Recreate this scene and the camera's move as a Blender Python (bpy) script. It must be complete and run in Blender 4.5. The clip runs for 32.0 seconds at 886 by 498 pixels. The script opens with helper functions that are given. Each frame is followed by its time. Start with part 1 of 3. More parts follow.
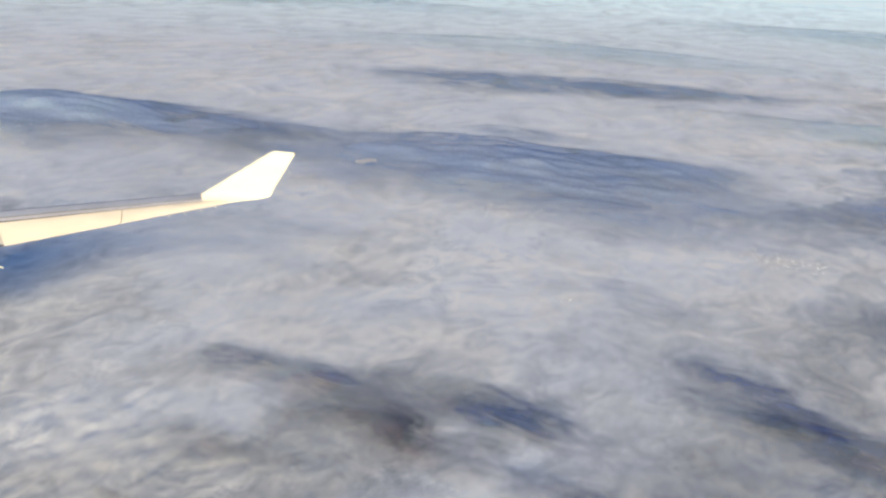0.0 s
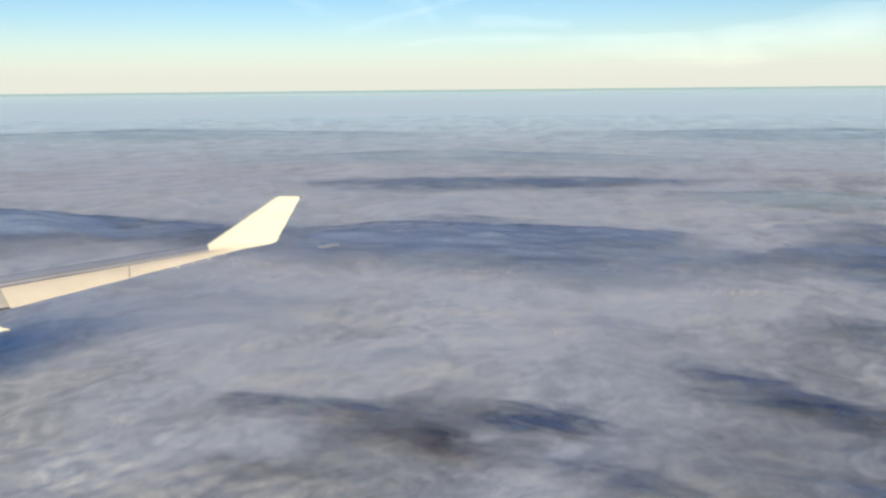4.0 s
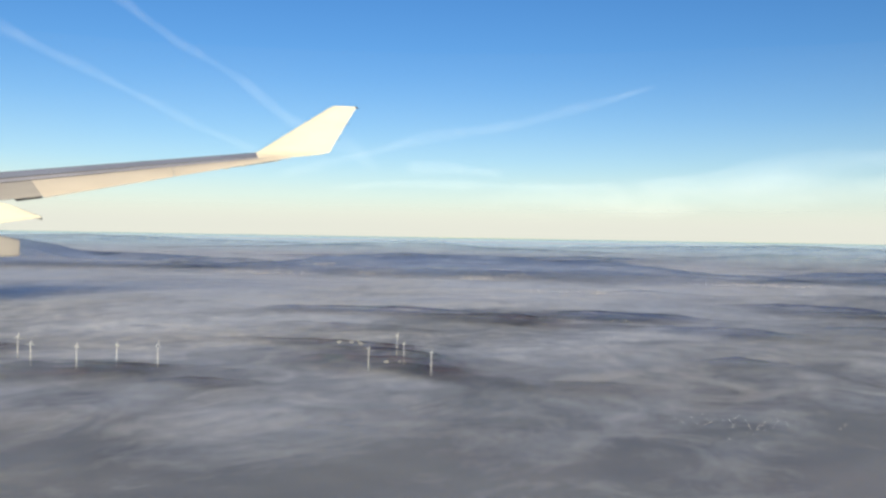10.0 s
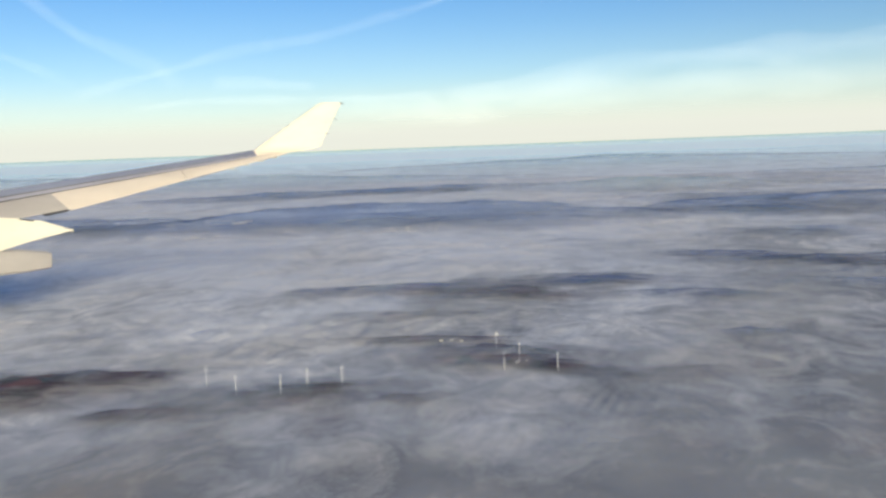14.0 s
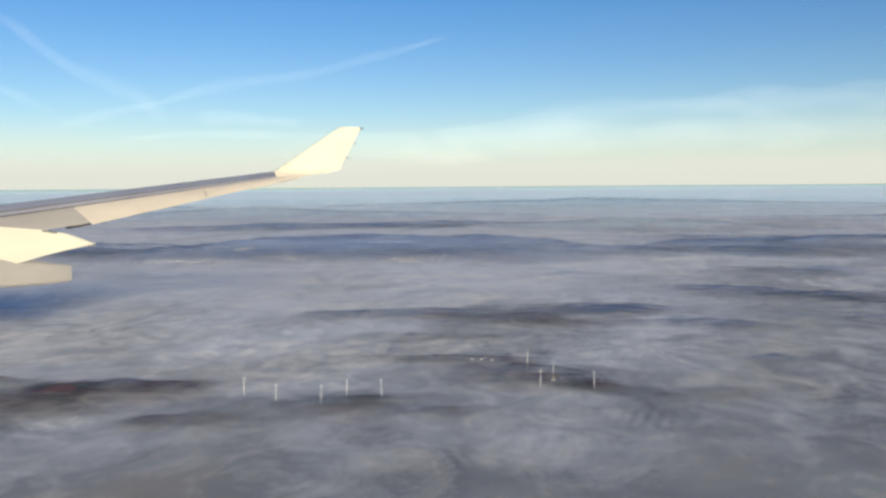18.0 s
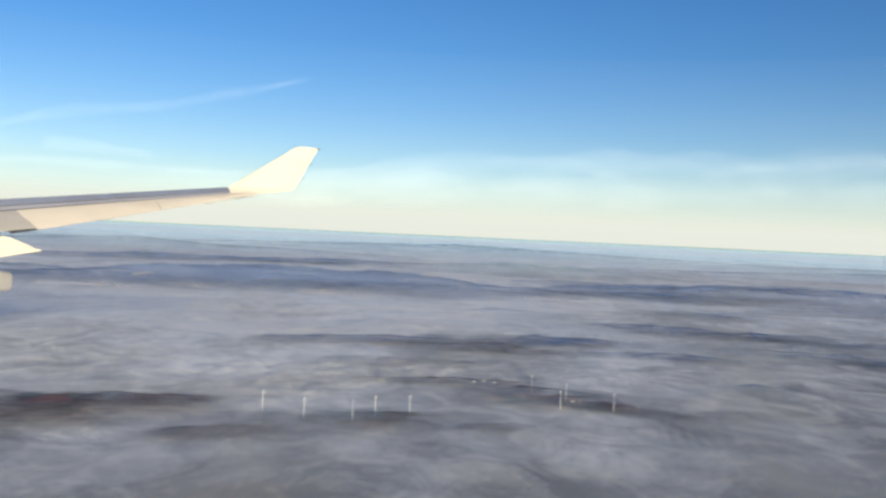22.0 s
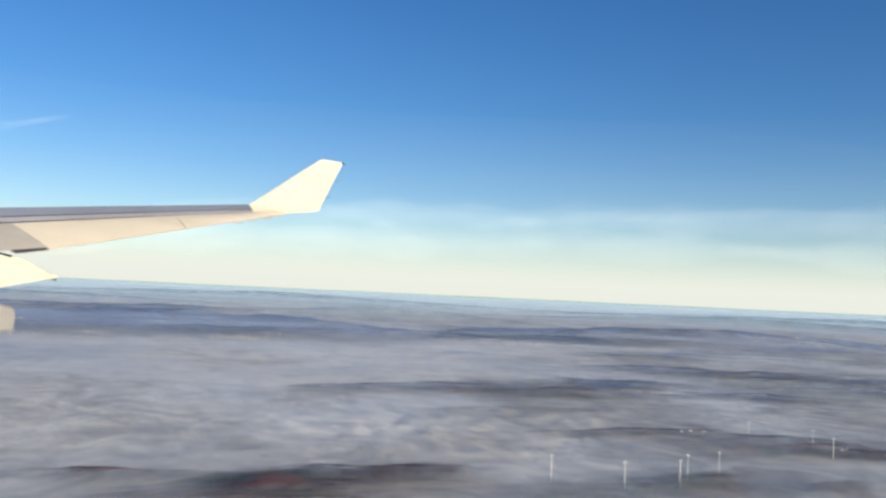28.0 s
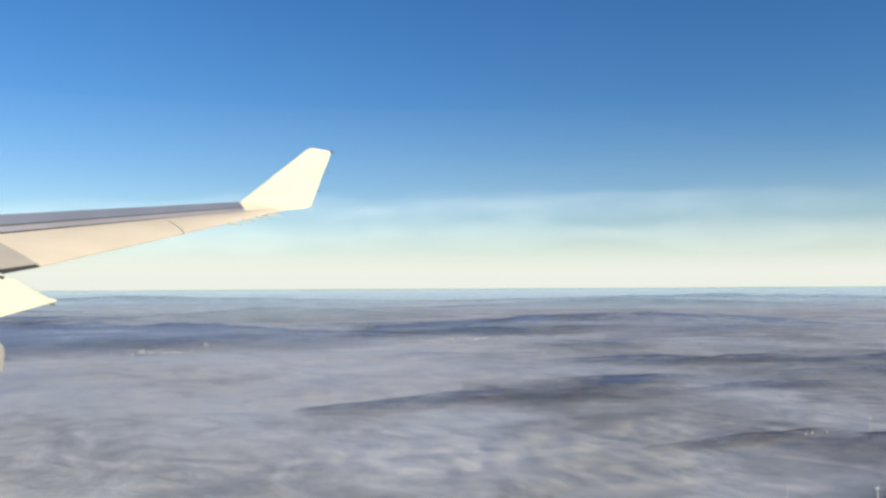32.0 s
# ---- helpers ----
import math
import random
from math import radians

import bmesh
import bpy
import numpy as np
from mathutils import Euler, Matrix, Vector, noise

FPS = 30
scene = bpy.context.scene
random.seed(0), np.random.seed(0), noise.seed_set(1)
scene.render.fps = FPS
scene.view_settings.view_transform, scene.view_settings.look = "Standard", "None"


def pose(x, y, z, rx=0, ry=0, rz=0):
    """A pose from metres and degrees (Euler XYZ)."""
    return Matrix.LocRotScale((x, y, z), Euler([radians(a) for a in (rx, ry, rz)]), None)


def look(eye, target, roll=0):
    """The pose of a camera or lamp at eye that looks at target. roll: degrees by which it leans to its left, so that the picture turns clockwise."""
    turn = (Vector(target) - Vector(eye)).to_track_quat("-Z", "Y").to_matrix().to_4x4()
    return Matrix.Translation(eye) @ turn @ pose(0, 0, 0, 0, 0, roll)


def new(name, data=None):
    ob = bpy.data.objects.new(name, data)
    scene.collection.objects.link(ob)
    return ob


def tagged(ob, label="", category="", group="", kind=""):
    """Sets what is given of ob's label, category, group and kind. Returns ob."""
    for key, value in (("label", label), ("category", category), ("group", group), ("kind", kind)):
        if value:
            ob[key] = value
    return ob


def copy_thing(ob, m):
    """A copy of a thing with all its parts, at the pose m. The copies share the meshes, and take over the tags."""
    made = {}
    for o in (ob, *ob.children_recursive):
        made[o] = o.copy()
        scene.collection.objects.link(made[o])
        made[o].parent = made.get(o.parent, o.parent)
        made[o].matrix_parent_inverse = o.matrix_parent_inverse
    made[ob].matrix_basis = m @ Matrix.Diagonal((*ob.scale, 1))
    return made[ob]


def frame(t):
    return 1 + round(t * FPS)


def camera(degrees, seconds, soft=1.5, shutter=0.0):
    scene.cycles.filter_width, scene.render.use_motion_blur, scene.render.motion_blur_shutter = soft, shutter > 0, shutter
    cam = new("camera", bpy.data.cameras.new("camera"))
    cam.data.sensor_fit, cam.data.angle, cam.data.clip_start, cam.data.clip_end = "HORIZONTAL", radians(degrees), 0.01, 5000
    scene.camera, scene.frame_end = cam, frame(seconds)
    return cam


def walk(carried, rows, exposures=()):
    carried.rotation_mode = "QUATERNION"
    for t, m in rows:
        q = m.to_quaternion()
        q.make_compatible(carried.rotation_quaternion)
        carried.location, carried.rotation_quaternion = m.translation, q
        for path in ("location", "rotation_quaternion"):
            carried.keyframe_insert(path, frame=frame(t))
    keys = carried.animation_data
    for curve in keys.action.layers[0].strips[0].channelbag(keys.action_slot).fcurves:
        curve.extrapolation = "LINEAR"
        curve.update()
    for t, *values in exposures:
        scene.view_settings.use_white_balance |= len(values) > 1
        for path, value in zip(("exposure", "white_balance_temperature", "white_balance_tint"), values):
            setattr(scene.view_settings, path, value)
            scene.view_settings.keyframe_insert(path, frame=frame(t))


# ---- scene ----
cam = camera(52.7, 32.0, 2.7, 0.0)
PATH = [
    (0, pose(23.942, 38.261, 16.411, 71.13, -2.78, 26.29)),
    (1, pose(22.868, 36.897, 15.965, 70.32, -2.14, 22.26)),
    (2, pose(22.178, 35.896, 15.833, 70.72, -1.06, 20.39)),
    (3, pose(21.421, 35.876, 16.327, 73.53, 0.59, 19.68)),
    (3.5, pose(21.422, 35.274, 14.571, 76.55, 0.00, 19.84)),
    (4, pose(21.437, 34.568, 12.422, 79.81, 0.55, 19.80)),
    (4.5, pose(21.317, 33.910, 10.381, 82.97, 0.54, 18.78)),
    (6.5, pose(22.132, 34.086, 4.579, 91.41, 0.54, 20.17)),
    (7, pose(21.630, 34.854, 3.976, 90.76, 1.86, 20.42)),
    (7.5, pose(20.541, 35.306, 3.577, 90.69, 1.13, 20.91)),
    (8, pose(19.349, 35.508, 3.349, 91.15, 2.26, 23.36)),
    (8.5, pose(18.354, 35.243, 3.187, 90.14, 3.93, 25.10)),
    (9, pose(17.565, 34.660, 2.939, 89.29, 1.65, 20.00)),
    (9.5, pose(16.957, 34.367, 2.813, 88.88, 0.06, 17.77)),
    (10, pose(16.042, 33.714, 2.609, 89.28, -0.94, 15.35)),
    (10.5, pose(15.061, 33.410, 2.765, 89.48, -0.23, 13.75)),
    (11, pose(13.876, 33.071, 2.748, 89.74, 0.07, 12.08)),
    (11.5, pose(12.698, 32.762, 2.700, 89.75, 0.06, 9.95)),
    (12, pose(11.550, 32.481, 2.629, 90.00, 0.10, 8.08)),
    (12.5, pose(10.626, 31.982, 2.674, 89.93, 0.70, 6.52)),
    (13, pose(10.134, 30.716, 3.517, 87.67, 1.78, 5.62)),
    (13.5, pose(9.740, 28.886, 4.870, 84.93, 2.30, 3.61)),
    (14, pose(9.728, 27.790, 5.797, 83.45, 2.12, 3.42)),
    (14.5, pose(9.702, 27.729, 6.669, 81.93, 1.95, 3.08)),
    (16.5, pose(9.692, 27.056, 5.921, 84.13, 2.76, 4.73)),
    (17, pose(9.129, 27.607, 5.594, 84.74, 2.11, 4.11)),
    (17.5, pose(8.752, 27.600, 5.275, 85.64, 1.23, 3.52)),
    (18, pose(8.152, 27.399, 5.216, 86.01, 0.41, 2.33)),
    (18.5, pose(7.523, 27.111, 5.410, 86.14, -0.13, 1.29)),
    (19, pose(6.878, 26.956, 5.553, 85.95, -0.55, 0.30)),
    (19.5, pose(6.562, 26.996, 5.261, 86.35, -0.50, -0.04)),
    (20, pose(6.217, 27.161, 5.000, 86.62, -0.47, -0.58)),
    (20.5, pose(5.782, 27.375, 4.807, 87.08, -0.66, -1.41)),
    (21, pose(5.202, 27.623, 4.578, 87.75, -0.83, -2.50)),
    (21.5, pose(4.499, 27.794, 4.443, 88.94, -1.76, -3.38)),
    (22, pose(3.540, 27.925, 4.308, 89.14, -2.63, -7.09)),
    (22.5, pose(2.812, 28.182, 4.261, 89.27, -2.32, -8.26)),
    (23, pose(1.774, 28.668, 3.979, 90.11, -1.27, -9.01)),
    (23.5, pose(1.133, 29.459, 3.594, 90.93, -1.34, -9.88)),
    (24, pose(0.354, 30.213, 3.348, 91.38, -1.54, -11.14)),
    (24.5, pose(-0.447, 30.729, 3.177, 91.59, -1.60, -12.26)),
    (25, pose(-1.374, 31.183, 3.094, 91.64, -1.75, -13.76)),
    (25.5, pose(-2.368, 31.697, 2.979, 91.94, -1.75, -15.44)),
    (26, pose(-3.511, 32.270, 2.988, 92.46, -1.22, -16.97)),
    (26.5, pose(-4.457, 33.131, 2.866, 92.29, -1.45, -18.65)),
    (28.5, pose(-6.799, 36.335, 3.160, 93.05, -2.29, -23.47)),
    (29, pose(-7.911, 37.118, 3.009, 92.62, -1.09, -26.18)),
    (29.5, pose(-8.522, 37.883, 2.984, 92.89, -0.93, -27.56)),
    (30, pose(-8.716, 38.824, 2.956, 93.45, -0.85, -28.65)),
    (30.5, pose(-8.817, 39.507, 3.186, 93.35, -0.63, -29.21)),
    (31, pose(-9.810, 40.034, 3.252, 92.72, -0.21, -31.55)),
    (31.5, pose(-10.156, 40.532, 3.254, 92.43, 0.14, -32.48)),
    (32, pose(-9.502, 40.982, 3.331, 92.55, 0.32, -31.37)),
]
EXPOSURES = [(0, 0.38, 7100, 6), (2, 0.46, 7100, 6), (3, 0.1, 6950, 6), (4, -0.04, 6750, 6), (4.5, -0.08, 6700, 6), (6.5, -0.18, 6700, 6), (10, -0.07, 6750, 6), (12, -0.06, 6700, 6), (14, 0, 6700, 6), (17, -0.16, 6700, 6), (19, -0.08, 6650, 6), (23, -0.02, 6600, 6), (26, 0, 6600, 6), (29, 0.03, 6600, 6), (32, 0.04, 6600, 6)]
walk(cam, PATH, EXPOSURES)

# ---- light ----
SUN_AZ, SUN_EL = math.atan2(0.45, -0.89), radians(14)
to_sun = Vector((math.sin(SUN_AZ) * math.cos(SUN_EL), math.cos(SUN_AZ) * math.cos(SUN_EL), math.sin(SUN_EL)))
sun_data = bpy.data.lights.new("sun", "SUN")
sun_data.energy, sun_data.angle, sun_data.color = 5.5, radians(28), (1.0, 0.86, 0.60)
sun = new("sun", sun_data)
sun.matrix_world = look((0, 0, 0), -to_sun)

world = bpy.data.worlds.new("sky")
world.use_nodes = True
scene.world = world
wn, wl = world.node_tree.nodes, world.node_tree.links
sky = wn.new("ShaderNodeTexSky")
sky.sky_type, sky.sun_disc = "NISHITA", False
sky.sun_elevation, sky.sun_rotation = SUN_EL, SUN_AZ
sky.altitude, sky.air_density, sky.dust_density, sky.ozone_density = 900, 1.0, 0.12, 3.5
wn["Background"].inputs["Strength"].default_value = 0.132
tint = wn.new("ShaderNodeHueSaturation")
tint.inputs["Hue"].default_value, tint.inputs["Saturation"].default_value = 0.511, 1.21
wl.new(sky.outputs[0], tint.inputs["Color"])
wl.new(tint.outputs[0], wn["Background"].inputs["Color"])


# ---- materials ----
def material(name):
    m = bpy.data.materials.new(name)
    m.use_nodes = True
    return m, m.node_tree.nodes, m.node_tree.links, m.node_tree.nodes["Principled BSDF"]


def noise_node(n, l, scale, detail=5.0, rough=0.55, stretch=(1, 1, 1), warp=0.0, turn=0.0):
    """A noise in world metres; stretch lengthens it along an axis."""
    geo = n.new("ShaderNodeNewGeometry")
    mapping = n.new("ShaderNodeMapping")
    mapping.inputs["Scale"].default_value = stretch
    mapping.inputs["Rotation"].default_value = (0, 0, turn)
    tex = n.new("ShaderNodeTexNoise")
    tex.inputs["Scale"].default_value, tex.inputs["Detail"].default_value = scale, detail
    tex.inputs["Roughness"].default_value, tex.inputs["Distortion"].default_value = rough, warp
    l.new(geo.outputs["Position"], mapping.inputs["Vector"])
    l.new(mapping.outputs[0], tex.inputs["Vector"])
    return tex.outputs["Fac"]


def ramp(n, l, fac, *stops):
    r = n.new("ShaderNodeValToRGB")
    els = r.color_ramp.elements
    while len(els) < len(stops):
        els.new(0.5)
    for el, (pos, col) in zip(els, stops):
        el.position, el.color = pos, (*col, 1) if len(col) == 3 else col
    l.new(fac, r.inputs["Fac"])
    return r.outputs["Color"]


def grey(v):
    return (v, v, v)


def maths(n, l, op, a, b=0.0, c=None, clamp=False):
    m = n.new("ShaderNodeMath")
    m.operation, m.use_clamp = op, clamp
    for i, v in enumerate((a, b) if c is None else (a, b, c)):
        if isinstance(v, (int, float)):
            m.inputs[i].default_value = v
        else:
            l.new(v, m.inputs[i])
    return m.outputs[0]


def mix(n, l, fac, a, b, kind="MIX"):
    m = n.new("ShaderNodeMix")
    m.data_type, m.blend_type = "RGBA", kind
    for i, v in ((0, fac), (6, a), (7, b)):
        if isinstance(v, (int, float)):
            m.inputs[i].default_value = v
        elif isinstance(v, tuple):
            m.inputs[i].default_value = (*v, 1)
        else:
            l.new(v, m.inputs[i])
    return m.outputs[2]


def place(n, l, axis="Y"):
    geo = n.new("ShaderNodeNewGeometry")
    sep = n.new("ShaderNodeSeparateXYZ")
    l.new(geo.outputs["Position"], sep.inputs[0])
    return sep.outputs[axis]


def fog_material(name, low, mid, high, thick):
    """Low fog: drifts of warm and cold grey, with thin places where the land shows through. Its density grows with
    distance, standing in for the brighter glancing view.
    """
    m, n, l, b = material(name)
    broad = noise_node(n, l, 0.085, 4, 0.5, (1.0, 0.9, 1), 1.2, 0.25)
    wisp = noise_node(n, l, 0.46, 9, 0.60, (1.2, 0.9, 1), 1.6, -0.25)
    curl = noise_node(n, l, 2.7, 6, 0.58, (1.3, 0.8, 1), 1.2, -0.35)
    col = ramp(n, l, maths(n, l, "ADD", maths(n, l, "MULTIPLY", broad, 0.45), maths(n, l, "MULTIPLY", wisp, 0.55)), (0.36, low), (0.5, mid), (0.62, high))
    col = mix(n, l, 0.20, col, ramp(n, l, curl, (0.32, grey(0.30)), (0.68, grey(0.72))), "OVERLAY")
    # far sheet: blue haze put into colour and glow, by distance
    if name == "glowing_distant_fog":
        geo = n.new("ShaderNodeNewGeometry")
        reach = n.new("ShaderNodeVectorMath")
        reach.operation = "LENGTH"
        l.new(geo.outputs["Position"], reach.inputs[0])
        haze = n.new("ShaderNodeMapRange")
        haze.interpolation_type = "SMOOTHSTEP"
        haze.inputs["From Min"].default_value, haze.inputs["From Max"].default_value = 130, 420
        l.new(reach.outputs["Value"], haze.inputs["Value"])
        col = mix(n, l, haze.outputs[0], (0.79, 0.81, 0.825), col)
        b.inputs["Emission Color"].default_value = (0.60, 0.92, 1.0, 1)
        # farther out a dark base and stronger glow stand in for haze
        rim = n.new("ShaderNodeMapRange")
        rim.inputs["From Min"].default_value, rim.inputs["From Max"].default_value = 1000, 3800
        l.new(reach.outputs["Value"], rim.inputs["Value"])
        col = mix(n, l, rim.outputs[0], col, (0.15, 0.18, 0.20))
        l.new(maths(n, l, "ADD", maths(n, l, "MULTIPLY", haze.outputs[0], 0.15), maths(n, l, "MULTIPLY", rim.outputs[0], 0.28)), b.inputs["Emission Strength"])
    l.new(col, b.inputs["Base Color"])
    b.inputs["Roughness"].default_value = 1.0
    b.inputs["Specular IOR Level"].default_value = 0.0
    thin = noise_node(n, l, 0.11, 5, 0.5, (1.1, 0.8, 1), 1.2, 0.2)
    dens = maths(n, l, "ADD", maths(n, l, "ADD", maths(n, l, "MULTIPLY", maths(n, l, "SUBTRACT", thin, 0.5), 0.66), 0.5), maths(n, l, "MULTIPLY", maths(n, l, "SUBTRACT", wisp, 0.5), 0.54))
    dens = maths(n, l, "ADD", dens, maths(n, l, "MULTIPLY", maths(n, l, "SUBTRACT", curl, 0.5), 0.20))
    # density stands in for light: far fog thickened to read brighter
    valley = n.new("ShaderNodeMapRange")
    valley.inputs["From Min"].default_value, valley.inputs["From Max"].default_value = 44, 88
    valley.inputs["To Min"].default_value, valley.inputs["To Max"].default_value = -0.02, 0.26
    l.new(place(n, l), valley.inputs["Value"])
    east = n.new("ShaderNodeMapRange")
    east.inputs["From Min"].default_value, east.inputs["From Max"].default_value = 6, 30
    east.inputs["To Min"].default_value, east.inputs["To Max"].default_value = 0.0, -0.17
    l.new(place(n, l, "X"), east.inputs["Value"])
    # near fog thinned to put the darker steep view into its density
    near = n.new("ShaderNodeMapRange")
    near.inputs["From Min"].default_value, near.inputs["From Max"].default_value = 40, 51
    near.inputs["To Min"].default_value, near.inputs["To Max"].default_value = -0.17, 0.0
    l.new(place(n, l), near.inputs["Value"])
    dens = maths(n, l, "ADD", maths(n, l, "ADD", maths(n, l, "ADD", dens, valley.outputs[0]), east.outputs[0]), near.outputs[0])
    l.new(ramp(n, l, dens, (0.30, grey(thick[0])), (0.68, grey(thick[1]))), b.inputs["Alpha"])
    return m


def veil_material(name, colour, least, most, limits, scale, stretch, turn=0.0, glow=0.0):
    """Thin mist or ice cloud: mostly clear, with drifts. High ice cloud belongs to the bright sky behind all; its glow
    is added in place of scattered sunlight.
    """
    m, n, l, b = material(name)
    a = noise_node(n, l, scale, 8, 0.6, stretch, 1.4, turn)
    c = noise_node(n, l, scale * 6, 6, 0.6, stretch, 1.0, turn)
    d = maths(n, l, "ADD", a, maths(n, l, "MULTIPLY", maths(n, l, "SUBTRACT", c, 0.5), 0.07 if name == "glowing_ice_cloud" else 0.2))
    alpha = ramp(n, l, d, (limits[0], grey(least)), (limits[1], grey(most)))
    if name.startswith("ice_trail"):
        uv = n.new("ShaderNodeUVMap")
        sep = n.new("ShaderNodeSeparateXYZ")
        l.new(uv.outputs[0], sep.inputs[0])
        for out, power in ((sep.outputs[0], 11.0), (sep.outputs[1], 3.5)):
            hump = maths(n, l, "MULTIPLY", maths(n, l, "MULTIPLY", out, maths(n, l, "SUBTRACT", 1.0, out)), power, None, True)
            alpha = maths(n, l, "MULTIPLY", alpha, hump)
    if name == "glowing_ice_cloud":
        edge = n.new("ShaderNodeMapRange")
        edge.interpolation_type = "SMOOTHSTEP"
        edge.inputs["From Min"].default_value, edge.inputs["From Max"].default_value = 178, 92
        l.new(maths(n, l, "ADD", place(n, l, "Z"), maths(n, l, "MULTIPLY", maths(n, l, "SUBTRACT", a, 0.5), 60.0)), edge.inputs["Value"])
        alpha = maths(n, l, "MULTIPLY", alpha, edge.outputs[0])
        # the glowing sheet grows opaque low down, standing in for cream horizon haze
        depth = n.new("ShaderNodeMapRange")
        depth.interpolation_type = "SMOOTHSTEP"
        depth.inputs["From Min"].default_value, depth.inputs["From Max"].default_value = 165, 55
        depth.inputs["To Max"].default_value = 0.98
        l.new(place(n, l, "Z"), depth.inputs["Value"])
        alpha = maths(n, l, "MAXIMUM", alpha, depth.outputs[0])
    l.new(alpha, b.inputs["Alpha"])
    b.inputs["Base Color"].default_value = (*colour, 1)
    b.inputs["Emission Color"].default_value, b.inputs["Emission Strength"].default_value = (1.0, 0.985, 0.905, 1), glow
    b.inputs["Roughness"].default_value = 1.0
    b.inputs["Specular IOR Level"].default_value = 0.0
    return m


def land_material(name, forest, field, soil, cover, soft=0.5, patch=0.5, drifts=0.35):
    """Woods and fields. The mist lies round the foot of a hill and thins towards its top. cover: how clear the top stands."""
    m, n, l, b = material(name)
    geo = n.new("ShaderNodeNewGeometry")
    vor = n.new("ShaderNodeTexVoronoi")
    vor.inputs["Scale"].default_value = patch
    l.new(geo.outputs["Position"], vor.inputs["Vector"])
    tone = n.new("ShaderNodeSeparateColor")
    l.new(vor.outputs["Color"], tone.inputs[0])
    fields = ramp(n, l, tone.outputs[0], (0.2, field), (0.45, soil), (0.6, forest), (0.85, tuple(0.6 * f for f in field)))
    woods = noise_node(n, l, 0.25, 5, 0.6)
    col = mix(n, l, ramp(n, l, woods, (0.42, grey(0)), (0.56, grey(1))), fields, forest)
    grain = noise_node(n, l, 4.0, 4, 0.7)
    col = mix(n, l, 0.5, col, ramp(n, l, grain, (0.3, grey(0.3)), (0.7, grey(0.7))), "OVERLAY")
    l.new(col, b.inputs["Base Color"])
    b.inputs["Roughness"].default_value = 0.95
    b.inputs["Specular IOR Level"].default_value = 0.05
    if cover < 1:
        tc = n.new("ShaderNodeTexCoord")
        sep = n.new("ShaderNodeSeparateXYZ")
        l.new(tc.outputs["Object"], sep.inputs[0])
        drift = noise_node(n, l, drifts, 7, 0.6, (0.6, 1.3, 1), 1.3, 0.0)
        h = maths(n, l, "DIVIDE", maths(n, l, "SUBTRACT", sep.outputs["Z"], 0.01), soft)
        a = maths(n, l, "MULTIPLY", h, maths(n, l, "SUBTRACT", maths(n, l, "MULTIPLY", drift, 2.9), 0.75), None, True)
        a = maths(n, l, "MULTIPLY", a, cover)
        l.new(a, b.inputs["Alpha"])
    return m


def paint(name, colour, rough, metal=0.0, dirt=0.12, scale=0.6):
    m, n, l, b = material(name)
    stain = noise_node(n, l, scale, 6, 0.6, (1, 1, 3))
    grain = noise_node(n, l, scale * 20, 3, 0.6)
    col = mix(n, l, dirt, colour, ramp(n, l, stain, (0.35, grey(0.25)), (0.65, grey(0.9))), "MULTIPLY")
    l.new(col, b.inputs["Base Color"])
    l.new(ramp(n, l, grain, (0.3, grey(rough * 0.8)), (0.7, grey(min(1, rough * 1.25)))), b.inputs["Roughness"])
    b.inputs["Metallic"].default_value = metal
    return m


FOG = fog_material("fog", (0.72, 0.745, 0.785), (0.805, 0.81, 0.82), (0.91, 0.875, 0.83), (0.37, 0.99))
FAR_FOG = fog_material("glowing_distant_fog", (0.80, 0.92, 0.95), (0.86, 0.95, 0.97), (0.90, 0.97, 0.98), (0.95, 1.0))
VEIL = veil_material("mist", (0.74, 0.73, 0.69), 0.0, 0.38, (0.42, 0.76), 0.11, (1.1, 0.8, 1), 0.3)
# cirrus and trails emit, in place of sunlight scattered by the ice
CIRRUS = veil_material("glowing_ice_cloud", (0.12, 0.12, 0.12), 0.20, 0.58, (0.33, 0.72), 0.0006, (0.7, 1.5, 1), 0.5, 0.80)
TRAIL = veil_material("ice_trail", (0.9, 0.9, 0.9), 0.010, 0.058, (0.28, 0.75), 0.012, (1, 1, 1), 0.0, 0.95)
BAND = veil_material("ice_trail_broad", (0.9, 0.9, 0.9), 0.0, 0.13, (0.30, 0.80), 0.004, (0.7, 0.7, 2.5), 0.0, 0.95)
GROUND = land_material("winter_land", (0.055, 0.055, 0.07), (0.08, 0.095, 0.092), (0.20, 0.125, 0.11), 1.0, 0.5, 0.25)
MOOR = land_material("moor", (0.095, 0.058, 0.075), (0.075, 0.10, 0.10), (0.20, 0.10, 0.085), 0.80, 0.13, 1.6, 0.8)
FIELDS = land_material("fields", (0.095, 0.085, 0.13), (0.09, 0.15, 0.155), (0.30, 0.135, 0.125), 0.68, 0.17, 1.4, 0.7)
THIN = land_material("fog_stained_fields", (0.12, 0.10, 0.125), (0.10, 0.15, 0.145), (0.29, 0.16, 0.14), 0.50, 0.12, 1.0, 0.6)
# bluer copies of the land colours, standing in for haze over farther hills
FAR_FIELDS = land_material("haze_tinted_fields", (0.25, 0.345, 0.53), (0.28, 0.40, 0.54), (0.33, 0.37, 0.49), 0.52, 0.24, 0.35, 0.22)
WOODS = land_material("haze_tinted_woods", (0.115, 0.155, 0.30), (0.135, 0.21, 0.29), (0.20, 0.18, 0.25), 0.76, 0.15, 0.4, 0.5)
